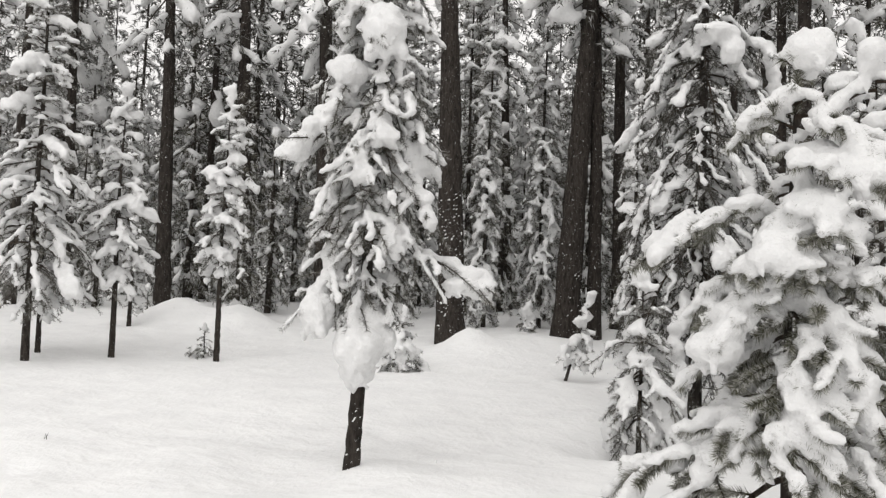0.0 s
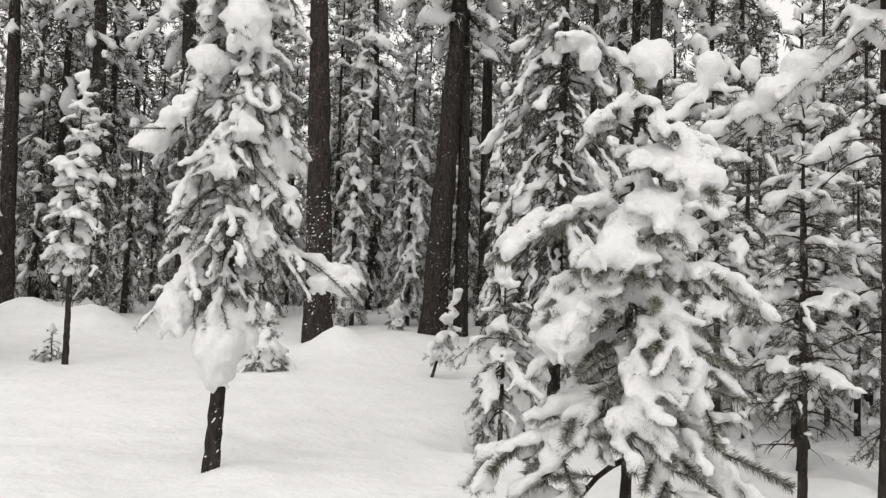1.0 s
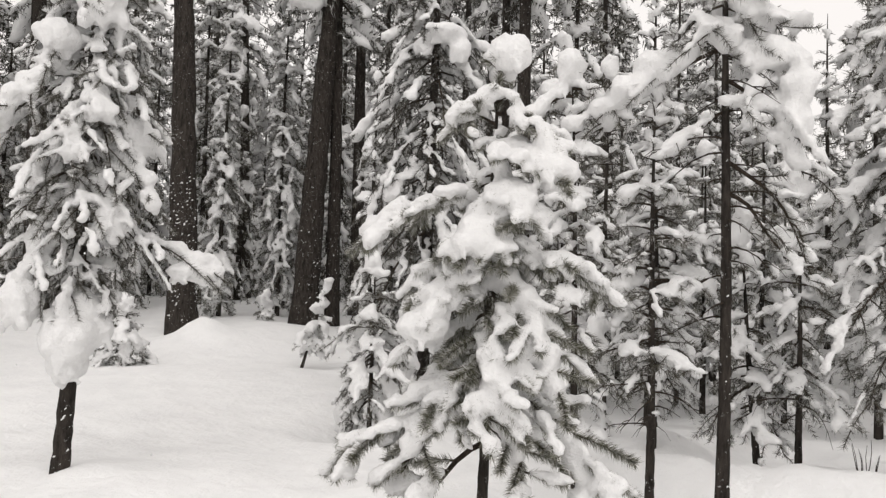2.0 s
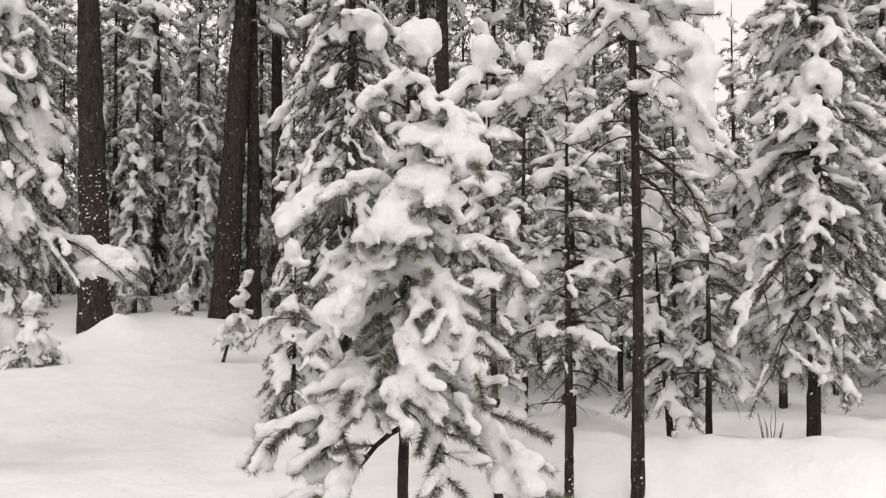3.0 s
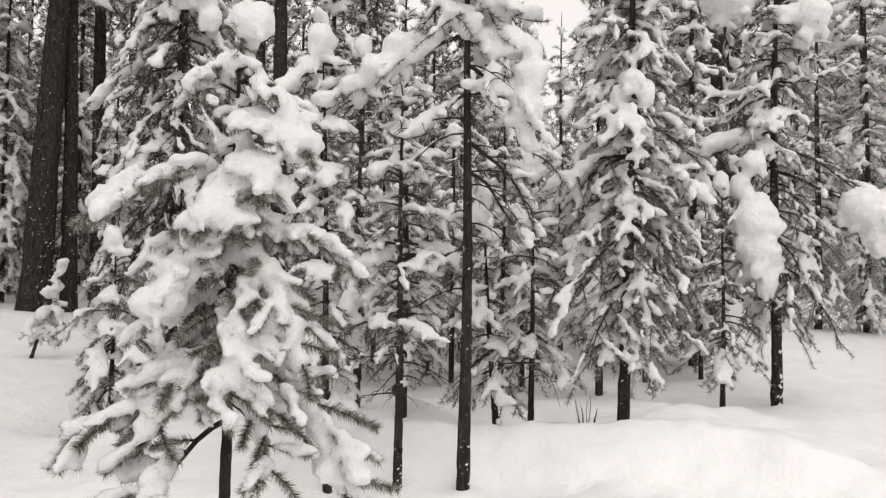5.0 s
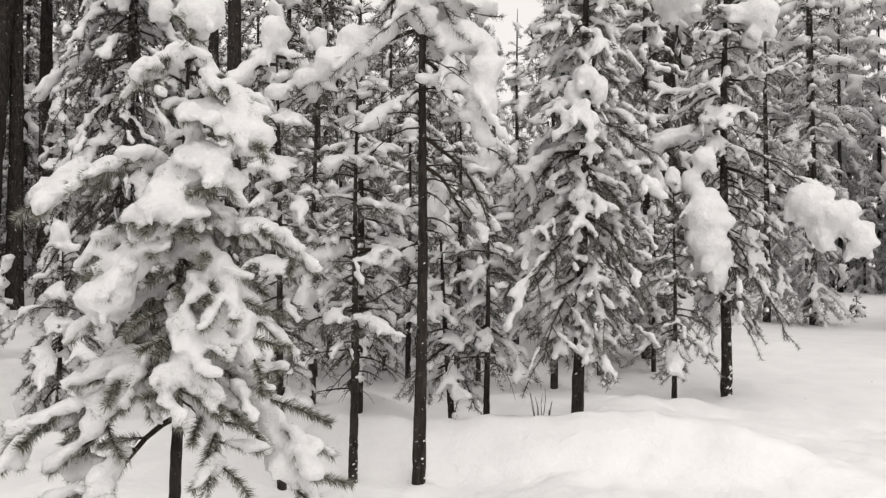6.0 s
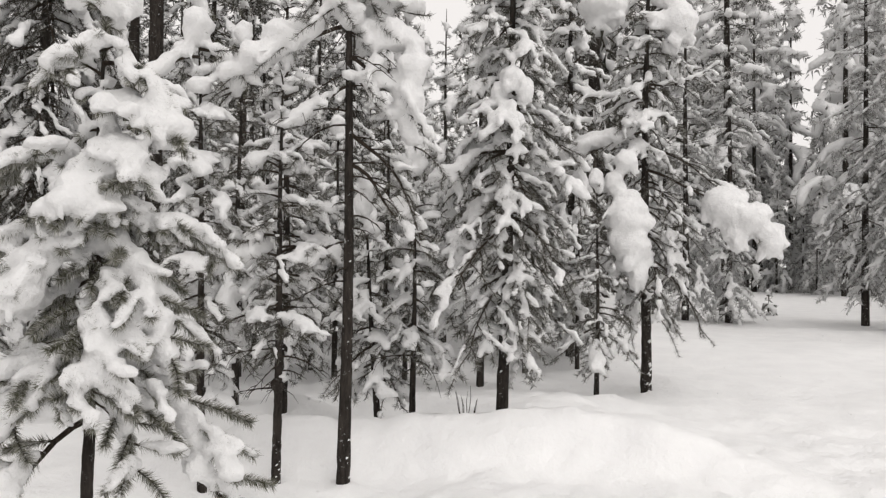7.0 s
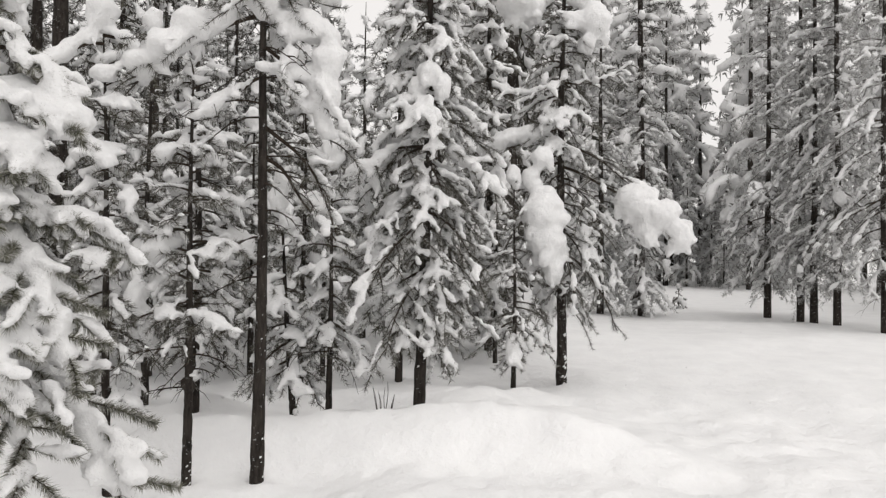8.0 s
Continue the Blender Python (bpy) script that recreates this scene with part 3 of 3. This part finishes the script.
bundled = grow_at(8.07, 5.06, "pine", 23, 6.0, 0.065, 1.2, 0.85, "pine with hanging snow bundles on its lower limbs", dead=0, droop=0.7, whorl=0.24, per=6, snow=0.8, twig_snow=0.5, twigs=8,
        heaps=[(2.62, -0.2, 0.5, 0.16, 0.13), (2.4, -0.32, 0.5, 0.12, 0.16), (2.0, -0.2, 0.5, 0.27, 0.3), (1.7, -0.15, 0.5, 0.24, 0.3), (1.4, -0.08, 0.5, 0.13, 0.22),
               (2.15, 0.82, 0.35, 0.26, 0.22), (2.0, 1.1, 0.35, 0.27, 0.2), (1.78, 1.3, 0.35, 0.17, 0.22), (1.85, 0.95, 0.35, 0.16, 0.2), (4.45, -0.5, 0.2, 0.35, 0.18), (4.25, 0.35, 0.2, 0.22, 0.25)],
        arms=[(2.85, -0.22, 0.5, 2.5, 0.2, 0.08, 0.1), (3.05, -0.95, 0.2, 2.55, 0.12, 0.1, 0.15), (2.9, 1.0, 0.3, 2.2, 0.1, 0.0, 0.1), (2.6, 1.2, 0.35, 1.8, 0.2, 0.0, 0.1),
              (4.6, -0.6, 0.2, 4.25, 0.15, 0.1, 0.12), (4.5, 0.45, 0.2, 4.15, 0.2, 0.1, 0.12), (3.55, -0.8, 0.2, 3.5, -0.15, 0.05, 0.06), (3.6, 0.8, 0.2, 3.75, -0.2, 0.04, 0.04)])
grow_at(7.29, 5.19, "young_pine", 24, 2.5, 0.03, 0.5, 0.5, "small pine standing beside a larger one", whorl=0.22, snow=0.6, density=420)
grow_at(-6.28, 11.56, "pine", 25, 6.2, 0.06, 1.2, 1.15, "pine with wide snow-laden limbs", droop=0.6, lump=0.3, lump_size=0.17, voxel=0.035, whorl=0.27, per=6, pad=0.05, snow=0.8, blade_width=0.006)
grow_at(-6.55, 12.4, "young_pine", 28, 3.0, 0.045, 0.9, 0.7, "slim pine standing behind a wider one", voxel=0.035, pad=0.055, blade_width=0.006, density=250)
grow_at(-5.37, 12.37, "young_pine", 26, 4.35, 0.05, 1.45, 0.55, "slim pine with bare lower trunk under snow", dead=0.08, voxel=0.035, lump_size=0.12, pad=0.055, blade_width=0.006, density=250, whorl=0.22, profile=0.5, twig_snow=0.6)
grow_at(-3.78, 12.58, "young_pine", 27, 4.4, 0.05, 1.45, 0.46, "slim leaning pine with lumps of snow", dead=0.08, voxel=0.035, lump_size=0.14, lump=0.3, pad=0.055, blade_width=0.006, density=250, whorl=0.22, profile=0.5, twig_snow=0.6)
grow_at(-6.4, 15.4, "young_pine", 29, 2.1, 0.045, 0.6, 0.5, "slim pine half hidden in the wood", voxel=0.04, pad=0.06, blade_width=0.007, density=200, whorl=0.25)
grow_at(-0.86, 12.68, "sapling", 61, 0.95, 0.02, 0.05, 0.55, "low dark sapling buried to its crown in snow", single=False, whorl=0.12, per=7, dead=0, snow=0.9, twig_snow=0.8, lump=0.3, lump_size=0.12, voxel=0.03, blade_width=0.006)
grow_at(-4.14, 13.06, "sapling", 62, 0.55, 0.015, 0.05, 0.3, "tiny sapling poking out of the snow", single=False, whorl=0.12, dead=0, snow=0.5, voxel=0.03, blade_width=0.006, cap=0.05)
grow_at(-6.67, 16.93, "sapling", 63, 0.55, 0.015, 0.05, 0.22, "tiny sapling poking out of the snow", single=False, whorl=0.12, dead=0, snow=0.5, voxel=0.03, blade_width=0.006, cap=0.05)
grow_at(1.53, 17.09, "sapling", 64, 0.6, 0.015, 0.05, 0.3, "tiny sapling rounded over with snow", single=False, whorl=0.12, dead=0, snow=1, voxel=0.03, blade_width=0.006, cap=0.15)
grow_at(21.66, 9.72, "sapling", 65, 0.7, 0.015, 0.05, 0.3, "tiny sapling in the open snow", single=False, whorl=0.14, dead=0, snow=0.8, voxel=0.04, blade_width=0.01, cap=0.07)
grow_at(22.5, 11.6, "sapling", 66, 0.6, 0.015, 0.05, 0.25, "tiny sapling in the open snow", single=False, whorl=0.14, dead=0, snow=0.8, voxel=0.04, blade_width=0.01, cap=0.07)
grow_at(3.82, 6.8, "young_pine", 67, 3.6, 0.04, 0.8, 0.55, "slender pine crowded among its neighbours", whorl=0.22, per=6, snow=0.5, lump=0.05, dead=2.0, voxel=0.03)
grow_at(8.75, 7.55, "spruce", 68, 7.0, 0.07, 0.7, 0.9, "full spruce behind the front row of trees", whorl=0.26, per=6, droop=0.8, voxel=0.035, pad=0.055, blade_width=0.007, blade=0.07, density=170, lump=0.1)
grow_at(9.71, 7.41, "spruce", 69, 7.5, 0.07, 0.7, 1.0, "full spruce behind the front row of trees", whorl=0.26, per=6, droop=0.8, voxel=0.035, pad=0.055, blade_width=0.007, blade=0.07, density=170, lump=0.1)
grow_at(9.1, 9.57, "spruce", 70, 5.6, 0.06, 0.7, 0.8, "slender spruce with a bare leader", whorl=0.28, per=5, droop=0.8, voxel=0.04, pad=0.055, blade_width=0.007, blade=0.07, density=170, cap=0)


def burl(tree, z, size, seed):
    """A dark swelling on a trunk with a little snow on it."""
    r, g, w = np.random.RandomState(seed), Lumps(), Lumps()
    for k in range(7):
        g.rows.append((*(r.normal(size=2) * size * 0.35), z + r.uniform(-1.1, 0.5) * size, 0.1, 0, 1, size * r.uniform(0.35, 0.65), 1.0))
    w.rows.append((0.3 * size, -0.7 * size, z + 0.75 * size, 1, 0, 0, size * 0.45, 0.6))
    part("burl", fused(g, "burl", BARK, 0.01, 0.006, seed), tree, "dark knotty swelling on the trunk")
    part("snow_patch", fused(w, "snow_patch", SNOW_LOAD, 0.01, 0.004, seed), tree)


burl(knotty, 0.64, 0.05, 3)
burl(capped, 0.6, 0.042, 4)


def shrub(x, y, count, height, seed):
    """Bare stems standing out of the snow."""
    r, root = np.random.RandomState(seed), new("shrub")
    tagged(root, "leafless shrub of thin dark stems in snow", "shrub")
    root.location = (x, y, ground_z(x, y))
    for k in range(count):
        a, ln = r.uniform(0, 6.3), height * r.uniform(0.5, 1.0)
        s = np.linspace(0, 1, 6)
        g = Geo()
        tube(g, np.stack([0.35 * ln * math.cos(a) * s ** 1.4 + 0.02 * np.sin(5 * s + a), 0.35 * ln * math.sin(a) * s ** 1.4, -0.08 + (ln + 0.08) * s], -1), 0.006 * (1 - 0.75 * s), 5)
        part("stem", g.mesh("stem", TWIG), root)


shrub(4.6, 4.5, 9, 0.38, 6)
shrub(-3.5, 6.97, 3, 0.1, 7)

# ---------------------------------------------------------------- old trunks of the wood
def old_pine(seed, x, y, radius, lean=(0, 0), height=15.0, crown=0.45):
    t = conifer("old_pine", seed, height, radius, height * crown, 1.7, "tall old pine with a bare dark trunk specked with snow", group="old trees", lean=lean, whorl=0.5, per=4,
                voxel=0.1, thin=0.4, blade=0.16, blade_width=0.03, density=35, needles=NEEDLES_DARK, twigs=6, pad=0.09, lump=0.15, lump_size=0.2, dead=0.35, stub=1.5, cap=0.3, droop=0.5, single=False)
    return plant(t, x, y)


def plaster(tree, radius, low, high, count, seed, lean=0.0, size=1.0, mid=-1.4):
    """Snow blown onto the bark, thinning out upwards."""
    r, w = np.random.RandomState(seed), Lumps()
    for k in range(count):
        a, z, n = mid + r.uniform(-1.3, 1.3), low + (high - low) * r.uniform() ** 2.5, size * r.uniform(0.012, 0.034)
        out = np.array([math.cos(a), math.sin(a)])
        w.rows.append((*(out * radius * 0.95 + [lean * z, 0]), z, -out[1], out[0], 0.8, n, 0.5))
    tagged(part("bark_snow", fused(w, "bark_snow", SNOW_LOAD, 0.016 * size, 0.008 * size, seed), tree, "patches of snow stuck to the bark"), kind="stuff")


plaster(old_pine(31, -0.12, 15.71, 0.285, (-0.5, 0), crown=0.5), 0.285, 0.0, 3.0, 480, 1, -0.033, 0.6)
plaster(old_pine(32, 2.29, 16.75, 0.29, (0.68, 0)), 0.29, 0.0, 2.0, 110, 2, 0.045, 0.55)
plaster(bare_stem, 0.066, 0.0, 0.7, 30, 11, 0.0, 0.4, -0.9)
plaster(capped_stem, 0.046, 0.0, 2.4, 50, 12, 0.0, 0.3, -0.6)
plaster(knotty, 0.033, 0.0, 1.6, 20, 13, 0.0, 0.3, -0.7)
plaster(layered, 0.05, 0.0, 0.9, 16, 14, 0.0, 0.45, -1.4)
plaster(bundled, 0.066, 0.0, 1.2, 36, 15, 0.0, 0.7, -1.6)
old_pine(33, 2.91, 16.92, 0.16, (-0.2, 0))
old_pine(34, -7.28, 19.37, 0.2, (-0.4, -0.2))
old_pine(35, -5.58, 20.45, 0.245, (-0.6, 0))
old_pine(36, -10.83, 21.63, 0.17, (-0.5, 0))
old_pine(37, -3.2, 18.94, 0.25, (-0.6, 0))
old_pine(38, 1.43, 23.17, 0.17, (-0.5, 0))
old_pine(39, 3.82, 18.83, 0.18, (-0.2, 0))
old_pine(40, 6.16, 16.07, 0.16)
old_pine(41, 5.65, 14.08, 0.12)
old_pine(42, 5.6, 13.0, 0.16)
old_pine(43, 21.62, 10.96, 0.15, crown=0.2)

# ---------------------------------------------------------------- slim spruces between the old trunks
for x, y, seed, hh, ww in ((3.25, 14.7, 101, 5.2, 0.45), (0.6, 18.0, 102, 8.0, 0.6), (1.9, 18.4, 103, 9.0, 0.7), (-2.0, 17.5, 104, 6.0, 0.8), (4.05, 16.4, 105, 7.0, 0.6)):
    grow_at(x, y, "spruce", seed, hh, 0.06, 0.5, ww, "slim spruce hung with fingers of snow between old trunks", group="slim spruces", whorl=0.26, per=6, droop=1.0, voxel=0.045, thin=0.4, pad=0.05, blade=0.09,
            blade_width=0.012, density=110, twig_snow=0.7, snow=0.85, lump=0.03, hang=1.0, dead=0.3, twigs=7, profile=0.5, single=False)

# ---------------------------------------------------------------- spruces at the edge of the clearing
CLEARING = [(17.4, 9.85, 76, 9.0, 1.2), (17.9, 9.0, 77, 7.5, 1.0), (20.0, 6.68, 71, 11.0, 1.5), (19.3, 5.7, 72, 11.5, 1.2), (18.9, 5.3, 73, 10.0, 1.0), (18.51, 4.72, 74, 12.0, 1.3), (17.29, 3.54, 75, 11.0, 1.5)]
# needle colour holds frost plus the haze across the clearing
for x, y, seed, hh, ww in CLEARING:
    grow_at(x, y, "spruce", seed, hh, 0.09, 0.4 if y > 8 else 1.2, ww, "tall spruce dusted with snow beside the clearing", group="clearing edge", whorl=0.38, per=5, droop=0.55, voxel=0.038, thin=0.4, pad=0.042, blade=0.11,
            blade_width=0.012, density=76, twig_snow=0.7, snow=0.8, lump=0.04, hang=1.0, dead=0.5, twigs=9, single=False, needles=NEEDLES_FROST_HAZE)

# ---------------------------------------------------------------- the wood behind
FAR = [conifer("forest_spruce", 50 + k, hh, 0.08, 0.5, ww, "snow-covered spruce in the wood", group="trees of the wood", whorl=0.34, per=6, voxel=0.07, blade=0.14, blade_width=0.028,
               density=36, thin=0.24, needles=NEEDLES, twigs=5, pad=0.057, lump=0.12, lump_size=0.13, droop=1.0, dead=0.1, profile=0.6, cap=0.12, single=False, snow=0.8)
       for k, (hh, ww) in enumerate([(7.0, 0.8), (9.5, 0.95), (4.5, 0.75)])]
TALL = [conifer("forest_pine", 55 + k, hh, 0.13, cc, ww, "tall dark pine deep in the wood", group="trees of the wood", whorl=0.6, per=5, voxel=0.13, blade=0.24, blade_width=0.06,
                density=13, thin=0.18, needles=NEEDLES_DARK, twigs=5, pad=0.088, lump=0.1, lump_size=0.2, droop=0.7, dead=0.25, stub=1.0, profile=0.6, cap=0.2, single=False, snow=0.6)
        for k, (hh, cc, ww) in enumerate([(16.0, 6.0, 1.7), (18.0, 3.5, 1.9), (15.0, 8.5, 1.5)])]
rng = random.Random(5)
taken = [(o.matrix_basis.translation.x, o.matrix_basis.translation.y) for o in bpy.data.objects if o.type == "EMPTY" and o.parent is None]


placed = set()


def scatter(protos, count, near, far, gap, left=-42, right=90, keep=lambda a, d: True):
    fresh, made, tries = [p for p in protos if p.name not in placed], 0, 0
    while made < count and tries < 20000:
        tries += 1
        az, d = rng.uniform(left, right), math.sqrt(rng.uniform(near ** 2, far ** 2))
        x, y = d * math.sin(radians(az)), d * math.cos(radians(az))
        if not keep(az, d) or any((x - p) ** 2 + (y - q) ** 2 < gap ** 2 for p, q in taken):
            continue
        taken.append((x, y))
        made += 1
        m = Matrix.Translation((x, y, ground_z(x, y) - 0.03)) @ Matrix.Rotation(rng.uniform(0, 6.28), 4, "Z")
        if fresh:
            p = fresh.pop()
            p.matrix_basis = m
            placed.add(p.name)
        else:
            copy_thing(rng.choice(protos), m @ Matrix.Scale(rng.uniform(0.8, 1.2), 4))


def wood(az, d):
    """Clear of the open snow in front: the edge of the wood stands nearer on the right, and the clearing runs deep beyond it."""
    if 57 < az < 80:
        return d > 52
    if az > 55:
        return d > 29 or az > 80 and d > 17
    if az > 22:
        return d > 11
    if -10 < az < 10:
        return d > 18.5
    return d > 16.5


for x, y, turn in ((-7.4, 22.8, 1.0), (-7.9, 27.5, 4.0), (-6.6, 24.6, 2.5)):
    copy_thing(TALL[1], Matrix.Translation((x, y, ground_z(x, y) - 0.03)) @ Matrix.Rotation(turn, 4, "Z"))
MID = [conifer("young_pine", 80 + k, hh, 0.04, 0.8, ww, "slender young pine in the thicket", group="thicket", whorl=0.26, per=5, voxel=0.035, blade=0.07, blade_width=0.01,
               density=150, twigs=8, pad=0.048, lump=0.05, droop=0.8, dead=0.6, profile=0.6, single=False, snow=0.8, twig_snow=0.55)
       for k, (hh, ww) in enumerate([(3.2, 0.6), (4.2, 0.65), (2.4, 0.55)])]
scatter(MID, 26, 8.4, 13.5, 0.75, 20, 54)


def open_sky(az):
    """Gaps in the tall wood through which the sky shows."""
    return 41.9 < az < 46.0 or 67.3 < az < 70.3 or 4.2 < az < 5.4 or 25.4 < az < 26.8


scatter(FAR, 16, 18.6, 26, 1.1, -32, 13, keep=lambda a, d: not open_sky(a))
scatter(FAR, 66, 11, 30, 1.15, keep=lambda a, d: wood(a, d) and not open_sky(a))
scatter(TALL, 84, 17, 46, 1.3, keep=lambda a, d: wood(a, d) and d > 17 and not open_sky(a))
# deep and low far trees share the frost colour lightened for haze
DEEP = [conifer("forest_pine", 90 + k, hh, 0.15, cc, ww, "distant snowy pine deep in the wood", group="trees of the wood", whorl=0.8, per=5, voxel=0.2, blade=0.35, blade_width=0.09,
                density=7, thin=0.25, bare_wood=True, needles=NEEDLES_FROST_HAZE, twigs=4, pad=0.14, lump=0.1, lump_size=0.25, droop=0.7, dead=0, profile=0.6, cap=0.25, single=False, snow=0.9, twig_snow=0.6)
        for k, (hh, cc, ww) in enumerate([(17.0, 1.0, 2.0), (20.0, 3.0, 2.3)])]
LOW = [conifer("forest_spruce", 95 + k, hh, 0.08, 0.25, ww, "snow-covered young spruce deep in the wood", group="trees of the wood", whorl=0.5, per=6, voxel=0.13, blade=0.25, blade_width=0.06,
               density=14, needles=NEEDLES_FROST_HAZE, twigs=4, pad=0.09, lump=0.1, lump_size=0.18, droop=0.9, dead=0, profile=0.7, cap=0.15, single=False, snow=0.8, thin=0.3, bare_wood=True)
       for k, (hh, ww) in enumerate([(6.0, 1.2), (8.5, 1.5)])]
scatter(LOW, 90, 24, 46, 1.2, keep=wood)
scatter(LOW, 14, 24, 40, 0.8, 3.4, 6.2)
scatter(DEEP, 30, 40, 62, 1.6, 58, 73, keep=lambda a, d: not open_sky(a))
scatter(LOW, 12, 42, 60, 1.6, 66, 71.5)
scatter(DEEP, 90, 38, 75, 1.8, -44, 92, keep=lambda a, d: not open_sky(a) and (d > 46 or not 60 < a < 78))


# ---------------------------------------------------------------- clumps fallen from the limbs
r = np.random.RandomState(8)
fallen = Lumps()
for k in range(40):
    az, d = radians(r.uniform(24, 50)), r.uniform(6.4, 9.5)
    x, y = d * math.sin(az), d * math.cos(az)
    n = r.uniform(0.012, 0.034)
    blob(fallen, np.array([x, y, ground_z(x, y) + 0.005]), n, (r.uniform(-1, 1), r.uniform(-1, 1), 0.0), r, 0.55)
tagged(new("fallen_snow", fused(fallen, "fallen_snow", SNOW_LOAD, 0.02, 0.01, 8)), "small clumps of snow fallen below the trees", "snow", kind="stuff")


# ---------------------------------------------------------------- snowfall
def falling_snow(count, near, far):
    """Loose flakes hanging in the air."""
    r = np.random.RandomState(21)
    az, d = np.radians(r.uniform(-36, 84, count)), np.cbrt(r.uniform(near ** 3, far ** 3, count))
    c = np.stack([d * np.sin(az), d * np.cos(az), r.uniform(0.5, 1.4 + 0.42 * d, count)], -1)
    v = GRAIN[0][None] * (r.uniform(0.003, 0.008, (count, 1, 1)) * r.uniform(0.6, 1.2, (count, 1, 3))) + c[:, None]
    geo = Geo()
    geo.add(v.reshape(-1, 3), (GRAIN[1][None] + (np.arange(count) * len(GRAIN[0]))[:, None, None]).reshape(-1, 3))
    tagged(new("snowfall", geo.mesh("snowfall", SNOW_LOAD)), "light scattered white snowflakes falling through the air", "snowflakes", kind="stuff")


falling_snow(2200, 2.5, 18)
